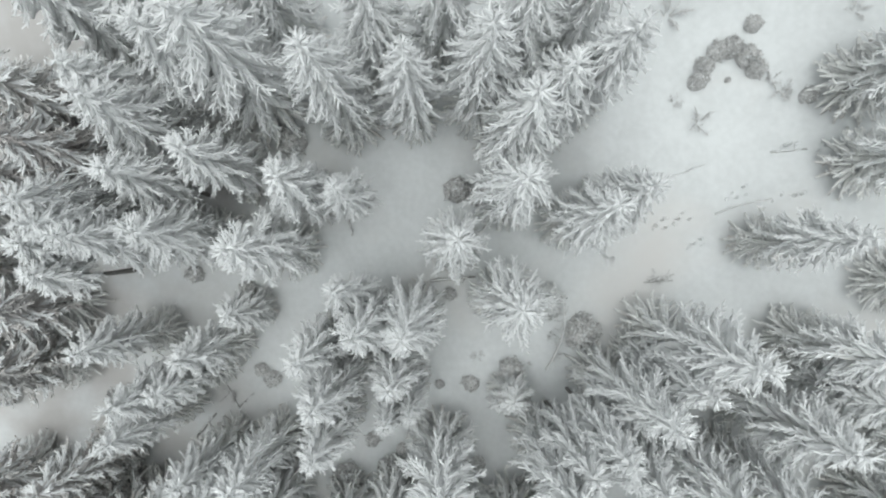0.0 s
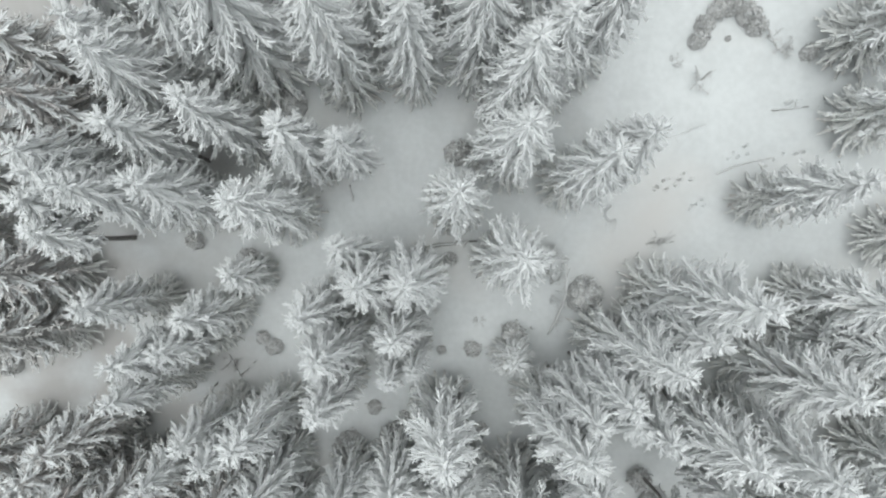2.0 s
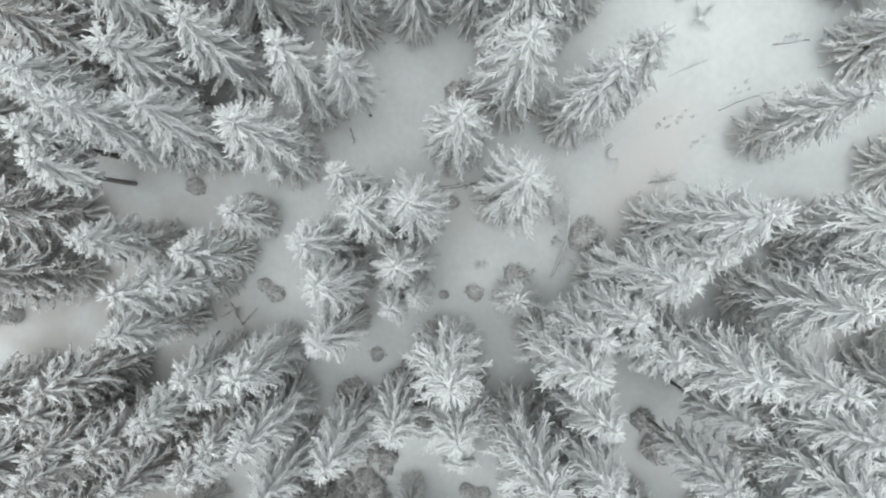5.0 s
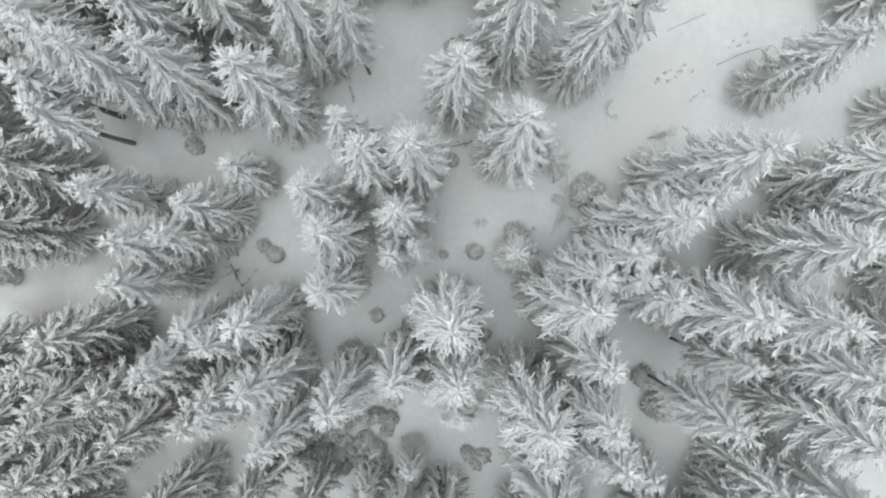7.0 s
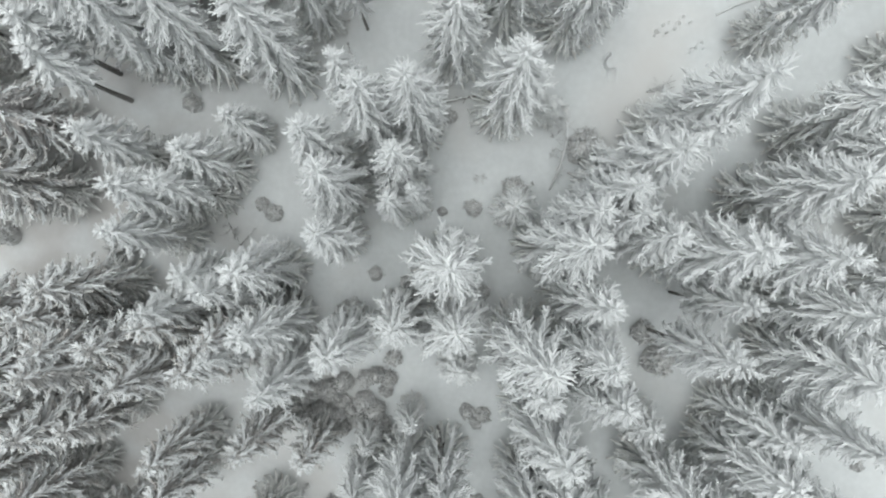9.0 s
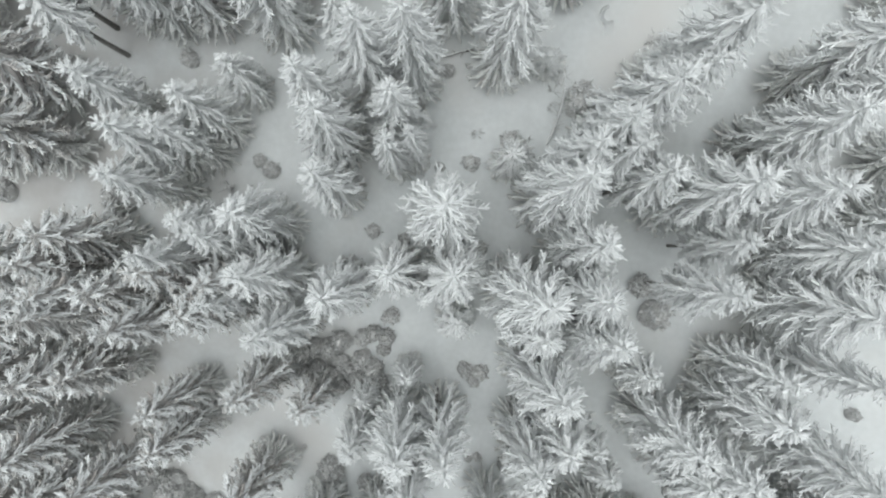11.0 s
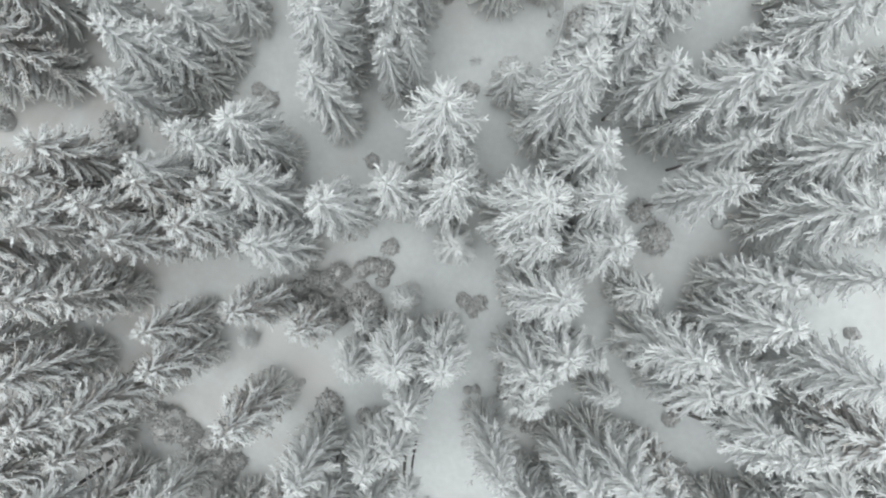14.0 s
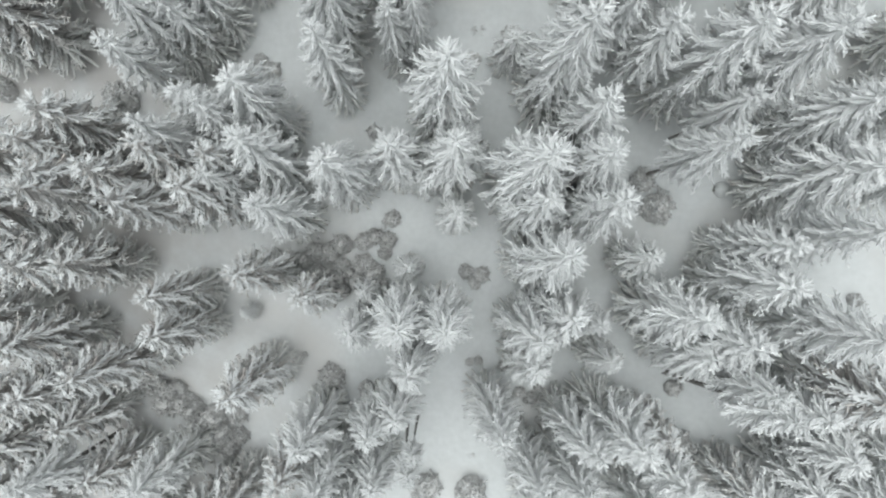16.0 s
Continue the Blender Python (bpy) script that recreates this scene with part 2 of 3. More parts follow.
        for i in range(1 if top < 0.75 else 0):
            p, hand = at(rnd.uniform(0.2, 0.9)) + low * 0.7, rnd.choice((-1, 1))
            go = out * rnd.uniform(0.2, 0.8) + side * (hand * rnd.uniform(0.5, 1.0)) + Vector((0, 0, rnd.uniform(-0.7, -0.2)))
            fill.tube([p, p + go * rnd.uniform(0.25, 0.45)], [0.06, 0.03], 3, rnd.uniform(0, 2), cap=False)
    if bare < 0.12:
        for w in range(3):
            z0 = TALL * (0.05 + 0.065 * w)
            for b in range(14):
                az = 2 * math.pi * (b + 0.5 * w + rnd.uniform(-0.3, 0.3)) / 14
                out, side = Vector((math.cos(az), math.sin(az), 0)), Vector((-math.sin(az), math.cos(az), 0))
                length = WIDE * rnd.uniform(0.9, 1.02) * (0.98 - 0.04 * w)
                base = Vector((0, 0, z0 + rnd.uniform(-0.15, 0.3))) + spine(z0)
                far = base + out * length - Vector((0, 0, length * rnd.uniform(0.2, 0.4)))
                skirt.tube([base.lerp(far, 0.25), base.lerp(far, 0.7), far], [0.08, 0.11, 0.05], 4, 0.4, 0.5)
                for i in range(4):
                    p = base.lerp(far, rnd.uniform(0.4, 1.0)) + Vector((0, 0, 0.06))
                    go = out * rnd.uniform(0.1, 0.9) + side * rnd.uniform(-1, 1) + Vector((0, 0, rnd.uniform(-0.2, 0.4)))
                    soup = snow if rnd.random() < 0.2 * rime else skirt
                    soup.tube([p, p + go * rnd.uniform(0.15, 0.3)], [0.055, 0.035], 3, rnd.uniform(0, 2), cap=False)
    tip = Vector((0, 0, TALL)) + spine(TALL)
    snow.tube([tip - Vector((0, 0, 0.9)), tip - Vector((0, 0, 0.4)), tip + Vector((0, 0, 0.04))], [0.07, 0.085, 0.035], 4)
    part("trunk", trunk, BARK, root, "dark bark trunk")
    tagged(part("crown", boughs, needles, root, "grey-green needle boughs"), kind="stuff")
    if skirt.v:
        tagged(part("skirt", skirt, GREEN, root, "grey-green low boughs with hardly any rime, shade in their tone"), kind="stuff")
    tagged(part("branch_snow", snow, RIME, root, "white snow and rime on the boughs"), kind="stuff")
    return tagged(root, label or "tall narrow spruce, its drooping boughs white with rime", "spruce tree", "spruces on the hillside")


FULL = [spruce(11), spruce(12, full=0.36, dark=0.2, slope=46), spruce(13, per=8, whorls=13, sag=0.2, slope=38), spruce(14, full=0.46, sag=0.35, dark=0.08),
        spruce(15, whorls=15, full=0.4, slope=48, dark=0.22), spruce(16, full=0.42, sag=0.3, slope=36), spruce(17, whorls=14, full=0.32, sag=0.15, slope=50, dark=0.16)]
BROAD = [spruce(18, per=8, whorls=13, fine=0.78), spruce(19, per=8, whorls=13, full=0.38, dark=0.18, slope=46, fine=0.78), spruce(20, per=8, whorls=13, full=0.45, sag=0.32, slope=38, dark=0.2, fine=0.78)]
DOME = [spruce(45, per=8, whorls=13, rime=0.85, dark=0.34, full=0.3, slope=46, fine=0.75, label="spruce with grey frosted boughs and patchy rime")]
HIGH = [spruce(21, bare=0.3, whorls=12, full=0.35, label="spruce with a bare lower trunk and a rimed crown"), spruce(22, bare=0.24, whorls=12, label="spruce with a bare lower trunk and a rimed crown")]
TOPS = [spruce(23, bare=0.46, whorls=10, full=0.35, label="spruce with a long bare trunk and a rimed top")]
LANKY = [spruce(24, bare=0.7, whorls=6, full=0.28, slope=34, label="lanky spruce, all bare trunk but for its rimed top")]
DULL = [spruce(41, rime=0.55, dark=0.2, needles=DUSKY, label="spruce with grey boughs and only patchy rime"), spruce(42, rime=0.6, full=0.36, per=8, whorls=13, dark=0.2, needles=DUSKY, label="spruce with grey boughs and only patchy rime")]
GREY = [spruce(43, rime=0.85, dark=0.3, label="spruce with grey frosted boughs and patchy rime"), spruce(44, rime=0.9, full=0.36, dark=0.36, slope=46, label="spruce with grey frosted boughs and patchy rime")]
RUST = [spruce(31, bare=0.1, rime=0.5, dark=0.25, needles=BROWN, label="thinly snowed spruce with brownish dry inner boughs")]
USED = set()


def plant(x, y, height, radius, kinds=FULL, lean=0.0, toward=0.0):
    """A tree of its own at x, y, whose top leans lean degrees toward a bearing (degrees from x)."""
    rnd = random.Random(round(x * 100) * 7919 + round(y * 100))
    if radius > 2.04:
        kinds = BROAD if kinds is FULL else DOME if kinds is GREY else kinds
    first = rnd.choice(kinds)
    m = pose(x, y, lie(x, y) - 0.05) @ pose(0, 0, 0, 0, 0, toward) @ pose(0, 0, 0, rnd.uniform(-0.7, 0.7), lean + rnd.uniform(-0.7, 0.7)) @ pose(0, 0, 0, 0, 0, rnd.uniform(0, 360)) @ Matrix.Diagonal((radius / WIDE, radius / WIDE, height / TALL, 1))
    if first.name in USED:
        tree = copy_thing(first, m @ Matrix.Diagonal([1 / a for a in first.scale] + [1]))
    else:
        USED.add(first.name)
        first.matrix_basis = m
        tree = first
    if height < 5.5:
        tagged(tree, "small young spruce, its short boughs white with rime", "spruce tree", "spruces on the hillside")
    elif lean > 3:
        tagged(tree, "leaning spruce with a bare lower trunk and a rimed top", "spruce tree", "spruces on the hillside")
    return tree


plant(0.80, 0.45, 11.3, 2.09)
plant(-10.03, 0.05, 13.6, 2.28)
plant(3.75, -2.90, 13.3, 2.18)
plant(-7.76, 3.52, 13.2, 1.85)
plant(-4.89, 2.77, 13.8, 1.52, HIGH)
plant(13.10, -4.83, 15.3, 2.28)
plant(-12.32, 4.71, 13.2, 1.96)
plant(-15.78, 6.59, 14.7, 2.28)
plant(-14.47, 0.82, 14.0, 2.07)
plant(-5.69, 8.15, 15.4, 2.28)
plant(-1.80, 8.30, 15.4, 1.86)
plant(2.00, 9.00, 15.7, 2.28)
plant(4.20, 6.90, 13.7, 2.48)
plant(5.97, 7.91, 13.0, 2.28)
plant(3.94, 3.14, 13.8, 2.28)
plant(9.12, 2.68, 13.6, 1.75)
plant(7.70, 1.84, 13.5, 2.07)
plant(-19.00, -5.40, 11.8, 1.75, GREY)
plant(-14.40, -6.20, 10.4, 1.75, GREY)
plant(-17.10, -8.20, 12.9, 1.86, GREY)
plant(-15.50, -7.92, 11.1, 1.66, GREY)
plant(-18.10, -10.52, 12.0, 1.75, GREY)
plant(-6.80, -10.95, 13.4, 1.75)
plant(-5.20, -3.30, 11.7, 1.61, HIGH, lean=6.1, toward=104)
plant(-4.25, -4.30, 14.8, 1.90)
plant(-1.85, -3.95, 15.3, 2.09)
plant(-6.50, -7.75, 13.8, 1.90)
plant(-2.85, -7.00, 12.9, 1.80)
plant(9.95, -7.95, 15.5, 2.17)
plant(12.20, -6.85, 13.2, 1.86)
plant(-15.57, 3.58, 13.3, 2.07, HIGH)
plant(8.27, -9.30, 15.3, 1.75, HIGH)
plant(8.65, -10.68, 14.5, 1.55, HIGH)
plant(6.40, -11.90, 15.8, 2.30)
plant(6.90, -10.30, 14.7, 1.93, HIGH)
plant(-0.10, -12.95, 14.5, 2.52)
plant(-16.90, -15.80, 12.6, 1.86, DULL)
plant(-11.20, -12.85, 13.0, 1.96)
plant(-6.55, -17.30, 13.9, 1.90)
plant(-22.40, -13.50, 11.5, 1.96, DULL)
plant(-18.68, 1.12, 14.7, 2.07)
plant(18.39, -9.08, 12.2, 2.28)
plant(13.80, -12.10, 14.2, 2.38)
plant(-3.20, -16.20, 11.5, 1.88)
plant(4.65, -17.60, 15.6, 2.62)
plant(7.30, -17.60, 14.8, 2.10)
plant(12.80, -17.30, 14.4, 1.66, HIGH)
plant(14.40, -14.97, 11.6, 1.45, HIGH)
plant(-17.70, -18.80, 14.1, 1.66, DULL)
plant(-10.20, -19.50, 14.3, 1.86)
plant(-14.40, -18.30, 13.4, 1.86, DULL)
plant(-19.95, -16.93, 12.4, 1.86, DULL)
plant(0.20, -16.40, 11.8, 2.09)
plant(8.28, -19.80, 13.6, 1.93)
plant(5.30, -22.40, 15.1, 2.16)
plant(16.63, -24.12, 10.6, 1.96)
plant(-12.00, -23.00, 13.0, 1.66, DULL)
plant(-8.90, -24.60, 9.8, 1.55, DULL)
plant(-22.47, -18.15, 14.2, 1.96, DULL)
plant(0.50, -19.50, 5.9, 1.48)
plant(14.84, -27.15, 11.5, 2.07)
plant(-5.98, -26.86, 10.1, 1.49)
plant(-3.00, -26.00, 14.4, 2.16)
plant(-0.43, -25.90, 14.6, 1.99)
plant(-2.60, -23.00, 6.7, 1.03)
plant(-17.70, -24.30, 10.9, 1.66, DULL)
plant(-17.80, -26.80, 11.3, 1.75, DULL)
plant(-21.80, -29.00, 13.3, 1.86, DULL)
plant(-12.90, -30.10, 12.8, 2.00, DULL)
plant(4.70, -28.80, 9.5, 1.66)
plant(4.52, -26.67, 13.1, 1.80)
plant(-9.10, -33.10, 12.9, 1.86)
plant(-5.20, -32.80, 11.7, 1.67)
plant(-3.40, -31.70, 11.4, 1.70, HIGH)
plant(-27.00, -30.50, 10.1, 1.96, DULL)
plant(14.10, -30.30, 11.9, 1.96, TOPS, lean=14.4, toward=-12)
plant(19.20, -31.20, 8.3, 1.86)
plant(-10.50, -35.60, 12.1, 1.86, DULL)
plant(18.80, 0.50, 11.3, 1.80, GREY)
plant(23.60, 9.50, 10.2, 2.59, GREY)
plant(23.90, 4.90, 9.6, 2.28, GREY)
plant(-10.60, 9.00, 16.9, 2.79)
plant(-14.60, -13.10, 11.6, 1.66, GREY)
plant(-13.00, -13.75, 12.9, 1.66)
plant(17.09, -12.77, 14.0, 2.18)
plant(10.55, -11.48, 13.2, 1.75, HIGH)
plant(-21.00, -1.40, 11.1, 1.90, TOPS)
plant(-22.40, -17.20, 12.9, 1.96, DULL)
plant(20.90, -5.30, 10.4, 2.18, GREY)
plant(21.30, -7.60, 9.9, 2.07)
plant(-24.60, -3.40, 10.8, 2.28, RUST)
plant(-25.50, -7.40, 10.6, 2.28, DULL)
plant(19.60, -15.40, 11.6, 2.07)
plant(19.60, -18.40, 12.0, 2.38)
plant(-23.00, -22.30, 10.3, 1.96, DULL)
plant(-25.00, -22.20, 12.1, 1.96, DULL)
plant(-23.60, -15.40, 11.9, 1.96, DULL)
plant(1.90, -16.27, 6.7, 1.03)
plant(-16.10, -15.00, 13.6, 1.55, GREY)
plant(11.60, -22.50, 7.1, 1.45, GREY)
plant(12.57, -25.69, 11.4, 2.20)
plant(-17.30, 8.50, 12.1, 1.96)
plant(-13.00, 9.60, 14.2, 2.28)
plant(-3.80, 11.60, 13.3, 2.18)
plant(4.20, 11.80, 13.8, 2.28)
plant(7.90, 8.90, 15.1, 1.96)
plant(-16.98, 0.60, 15.3, 1.86)
plant(-21.40, 8.00, 11.1, 2.28, DULL)
plant(-19.40, 2.20, 14.0, 1.86)
plant(4.90, -19.50, 13.7, 1.86)
plant(7.10, -19.70, 13.1, 1.24)
plant(6.03, -25.73, 11.9, 1.95)
plant(-1.55, -17.44, 7.1, 1.10)
plant(-12.80, -16.40, 13.3, 1.66, DULL)
plant(9.40, -28.80, 7.1, 1.24, GREY)
plant(-20.50, 5.20, 13.4, 2.07, RUST)
plant(-24.10, 6.20, 12.5, 1.90, TOPS)
plant(-23.40, 3.90, 9.5, 2.00, RUST)
plant(-25.00, 9.00, 10.4, 2.28, DULL)
plant(-9.00, 13.00, 13.5, 2.38)
plant(-15.00, 13.50, 13.1, 2.48)
plant(0.00, 12.60, 13.4, 2.07)
plant(-19.50, 12.50, 12.0, 2.28)
plant(7.60, 13.00, 13.2, 2.07)
plant(25.50, -1.80, 9.0, 2.07, GREY)
plant(25.50, -10.50, 9.0, 2.18, GREY)
plant(24.50, -14.00, 10.5, 2.28)
plant(24.30, -18.20, 9.7, 2.28)
plant(25.00, -34.50, 6.6, 2.18, GREY)
plant(-15.00, -38.50, 11.1, 1.96, DULL)
plant(-6.50, -38.00, 10.7, 1.96)
plant(5.50, -38.50, 9.4, 1.96)
plant(11.50, -38.00, 9.1, 2.07)
plant(17.00, -36.80, 8.6, 2.07)
plant(-26.50, -27.00, 12.0, 2.07, DULL)
plant(-3.23, -34.80, 11.4, 1.30, LANKY, lean=2.4)
plant(-8.30, -36.20, 12.1, 1.66)
plant(-11.50, -42.50, 10.5, 2.07)
plant(-20.00, -42.00, 10.6, 2.07, DULL)
plant(-7.20, -5.80, 13.3, 1.80)
plant(-2.99, -9.20, 11.9, 1.23)
plant(-1.77, -8.85, 11.4, 1.09)
plant(-21.50, 0.30, 11.1, 2.00, TOPS)
plant(-2.40, -33.95, 10.8, 1.10, LANKY)
plant(-28.50, 2.60, 11.8, 2.20, DULL)
plant(-28.30, -1.00, 9.9, 2.20, DULL)
plant(-29.00, -4.60, 10.2, 2.20, DULL)
plant(-28.80, -7.60, 10.6, 2.20, DULL)
plant(-28.50, -15.00, 11.4, 2.20, DULL)
plant(-28.00, -18.60, 12.2, 2.20, DULL)
plant(-29.00, -22.00, 12.0, 2.20, DULL)
plant(-30.00, -25.50, 11.7, 2.20, DULL)
plant(-29.50, -31.00, 11.8, 2.20, DULL)
plant(-2.34, -28.46, 13.8, 1.70)
plant(-14.55, -26.08, 2.6, 0.70)
plant(-8.02, -35.61, 9.0, 1.50)
plant(-4.99, -36.21, 9.5, 1.60)
plant(-9.00, -39.00, 11.5, 1.50, LANKY)
plant(-25.22, -32.79, 9.5, 1.80, DULL)
plant(4.20, -9.30, 5.1, 1.40)
plant(-12.53, -3.92, 7.5, 1.50)
plant(6.71, -3.23, 3.2, 1.05, GREY)
plant(2.30, -31.76, 14.1, 1.70)
plant(4.47, -35.00, 11.7, 1.60)
plant(7.12, -32.73, 12.9, 1.60)
plant(9.37, -32.16, 13.1, 2.10)
plant(6.99, -35.50, 11.4, 1.70)
plant(12.03, -32.88, 8.3, 1.40, DULL)
plant(12.51, -35.12, 9.9, 1.80)
plant(15.88, -29.51, 11.1, 1.60, HIGH)
plant(20.46, -33.40, 8.1, 2.10)
plant(21.61, -30.00, 9.0, 2.30, DULL)
plant(16.74, -35.99, 7.3, 1.70, DULL)
plant(19.28, -35.39, 7.4, 2.00)
plant(22.40, -36.20, 8.2, 2.10, GREY)
plant(-25.74, -35.37, 13.1, 2.00, TOPS)
plant(-23.87, -36.46, 9.2, 2.00, DULL)
plant(-19.63, -36.33, 11.2, 2.10, GREY)
plant(-31.07, -34.64, 8.5, 2.10, DULL)
plant(-31.77, -37.48, 8.6, 2.10, DULL)
plant(-34.59, -39.57, 7.7, 2.10, DULL)
plant(17.10, -22.10, 9.9, 1.80)
plant(19.31, -21.67, 13.3, 1.70)
plant(19.06, -26.38, 13.1, 2.10)
plant(-32.80, -32.20, 6.7, 2.00, DULL)
plant(-30.03, -39.73, 8.3, 2.00, DULL)
plant(-22.46, -39.37, 9.6, 2.00, DULL)
plant(-17.02, -39.09, 8.9, 1.80, DULL)
plant(7.72, -15.00, 13.3, 1.90)
plant(-10.75, -16.26, 14.8, 1.95)
plant(-13.00, -17.70, 13.2, 1.40, GREY)
plant(-5.59, -24.59, 6.5, 1.00)
plant(13.54, -27.97, 9.3, 1.70)
plant(8.02, -26.26, 9.9, 1.15, GREY)

# Unseen trees outside the view, added to shade the clearing.
plant(30.00, -5.00, 11.5, 2.30, GREY)
plant(31.50, 1.50, 12.0, 2.30, GREY)
plant(30.50, 8.50, 11.0, 2.30, GREY)
plant(28.50, 15.50, 11.5, 2.30, GREY)
plant(21.50, 18.50, 12.0, 2.30, GREY)
plant(14.50, 18.00, 12.5, 2.30)

# ---- shrubs and young growth ----
def shrub(seed, twigs, wood, white, label):
    """A low dense shrub 1 m in radius and 1.5 m high."""
    rnd = random.Random(seed)
    root = new("shrub")
    stems, snow = Soup(), Soup()
    rings, around = 6, 12
    for i in range(rings):
        w = 0.5 * math.pi * i / rings
        for k in range(around):
            az = 2 * math.pi * (k + 0.5 * (i % 2)) / around
            size = 0.82 * rnd.uniform(0.86, 1.06)
            stems.v.append(Vector((math.cos(az) * math.cos(w) * size, math.sin(az) * math.cos(w) * size, 1.5 * math.sin(w) * size - 0.1)))
    stems.v.append(Vector((0, 0, 1.15)))
    for i in range(rings):
        for k in range(around):
            a, b = i * around + k, i * around + (k + 1) % around
            stems.f.append((a, b, b + around, a + around) if i < rings - 1 else (a, b, rings * around))
    for i in range(twigs):
        az, lean = rnd.uniform(0, 6.2832), math.asin(math.sqrt(rnd.random()))
        out = Vector((math.cos(az) * math.sin(lean), math.sin(az) * math.sin(lean), 1.5 * math.cos(lean)))
        size = rnd.uniform(0.78, 1.0) * (0.94 + 0.06 * math.sin(3 * az + seed) + 0.05 * math.sin(5 * az + 2 * seed))
        a, c = Vector((out.x * 0.3, out.y * 0.3, -0.15)), out * size
        b = a.lerp(c, 0.6) + Vector((rnd.uniform(-0.1, 0.1), rnd.uniform(-0.1, 0.1), rnd.uniform(0.0, 0.2)))
        fat = rnd.uniform(0.045, 0.07)
        stems.tube([a, b, c], [fat * 0.7, fat, fat * 0.6], 3, rnd.uniform(0, 2))
        for k in range(4):
            p = b.lerp(c, rnd.uniform(0.2, 1.0))
            d = Vector((rnd.uniform(-1, 1), rnd.uniform(-1, 1), rnd.uniform(-0.4, 0.6))).normalized() * rnd.uniform(0.12, 0.24)
            soup = snow if rnd.random() < white and k < 2 else stems
            soup.tube([p, p + d], [fat * 0.95, fat * 0.65], 3, rnd.uniform(0, 2))
    tagged(part("foliage", stems, wood, root), kind="stuff")
    tagged(part("rime", snow, RIME, root, "patches of rime on the twig ends"), kind="stuff")
    return tagged(root, label, "shrub", "shrubs in the forest")


def sapling(seed):
    """A leafless young plant 1 m wide and 1 m high, poking out of the snow."""
    rnd = random.Random(seed)
    root = new("sapling")
    side = Soup()
    for i in range(8):
        az, stem = rnd.uniform(0, 6.2832), Soup()
        c = Vector((math.cos(az), math.sin(az), 0)) * rnd.uniform(0.5, 1.0) + Vector((0, 0, rnd.uniform(0.5, 1.0)))
        stem.tube([Vector((0, 0, -0.2)), c * 0.5 + Vector((rnd.uniform(-0.1, 0.1), rnd.uniform(-0.1, 0.1), 0.1)), c], [0.032, 0.026, 0.014], 3)
        part("stem", stem, TWIG, root)
        for k in range(7):
            p = c * rnd.uniform(0.35, 0.98)
            side.tube([p, p + Vector((rnd.uniform(-0.25, 0.25), rnd.uniform(-0.25, 0.25), rnd.uniform(0.0, 0.25)))], [0.02, 0.012], 3)
    tagged(part("twig_spray", side, TWIG, root), kind="stuff")
    return tagged(root, "leafless grey sapling poking out of the snow", "sapling", "bare saplings in the snow")


SHRUBS = [shrub(s, 95, TWIG, 0.5, "low dark round shrub speckled with rime") for s in (41, 42, 43)]
DRY = [shrub(s, 95, TWIG, 0.2, "brownish bushy young growth with little snow") for s in (51, 52, 53)]
SAPLINGS = [sapling(s) for s in (61, 62, 63)]


def grow(x, y, radius, height, kinds):
    """A shrub or sapling of its own at x, y."""
    first = kinds[grow.count % len(kinds)]
    grow.count += 1
    rnd = random.Random(grow.count * 13 + 5)
    m = pose(x, y, lie(x, y) - 0.04, 0, 0, rnd.uniform(0, 360)) @ Matrix.Diagonal((radius, radius * rnd.uniform(0.85, 1.1), height / 1.5, 1))
    if first.name in USED:
        return copy_thing(first, m @ Matrix.Diagonal([1 / a for a in first.scale] + [1]))
    USED.add(first.name)
    first.matrix_basis = m
    return first


grow.count = 0
grow(0.87, 3.84, 1.05, 1.8, SHRUBS)
grow(2.22, 3.31, 0.8, 1.4, SHRUBS)
grow(0.49, -3.02, 0.55, 1.0, SHRUBS)
grow(-0.23, -9.28, 0.42, 0.7, SHRUBS)
grow(1.90, -9.15, 0.75, 1.1, SHRUBS)
grow(4.54, -8.03, 0.95, 1.8, SHRUBS)
grow(9.06, -5.42, 1.35, 2.0, SHRUBS)
grow(-9.76, 7.03, 1.3, 2.2, SHRUBS)
grow(-12.72, -8.46, 0.6, 1.0, SHRUBS)
grow(-11.93, -9.13, 0.75, 1.2, SHRUBS)
grow(-16.92, -1.68, 0.75, 1.2, SHRUBS)
grow(-13.33, -2.72, 0.75, 1.3, SHRUBS)
grow(-4.98, -13.50, 0.65, 1.0, SHRUBS)
grow(-6.83, -16.25, 1.35, 2.4, SHRUBS)
grow(-3.61, -15.56, 1.3, 2.6, SHRUBS)
grow(15.37, 10.15, 0.75, 1.3, SHRUBS)
grow(15.66, 10.95, 0.7, 1.2, SHRUBS)
grow(16.39, 11.78, 0.7, 1.2, SHRUBS)
grow(17.12, 11.98, 0.8, 1.3, SHRUBS)
grow(18.04, 11.43, 0.85, 1.4, SHRUBS)
grow(18.56, 10.69, 0.7, 1.3, SHRUBS)
grow(17.12, 10.15, 0.22, 0.4, SHRUBS)
grow(21.54, 9.06, 0.65, 1.0, SHRUBS)
grow(18.25, 13.24, 0.6, 0.9, SHRUBS)
grow(-2.85, -14.12, 0.55, 0.8, SHRUBS)
grow(-2.24, -14.99, 0.4, 0.7, SHRUBS)
grow(1.46, -13.38, 0.5, 0.9, SHRUBS)
grow(2.44, -14.90, 0.65, 0.9, SHRUBS)
grow(-3.90, -19.60, 0.85, 1.2, SHRUBS)
# Two shrubs standing in for the low skirts of the spruces just south.
grow(-8.75, -31.05, 1.25, 2.0, SHRUBS)
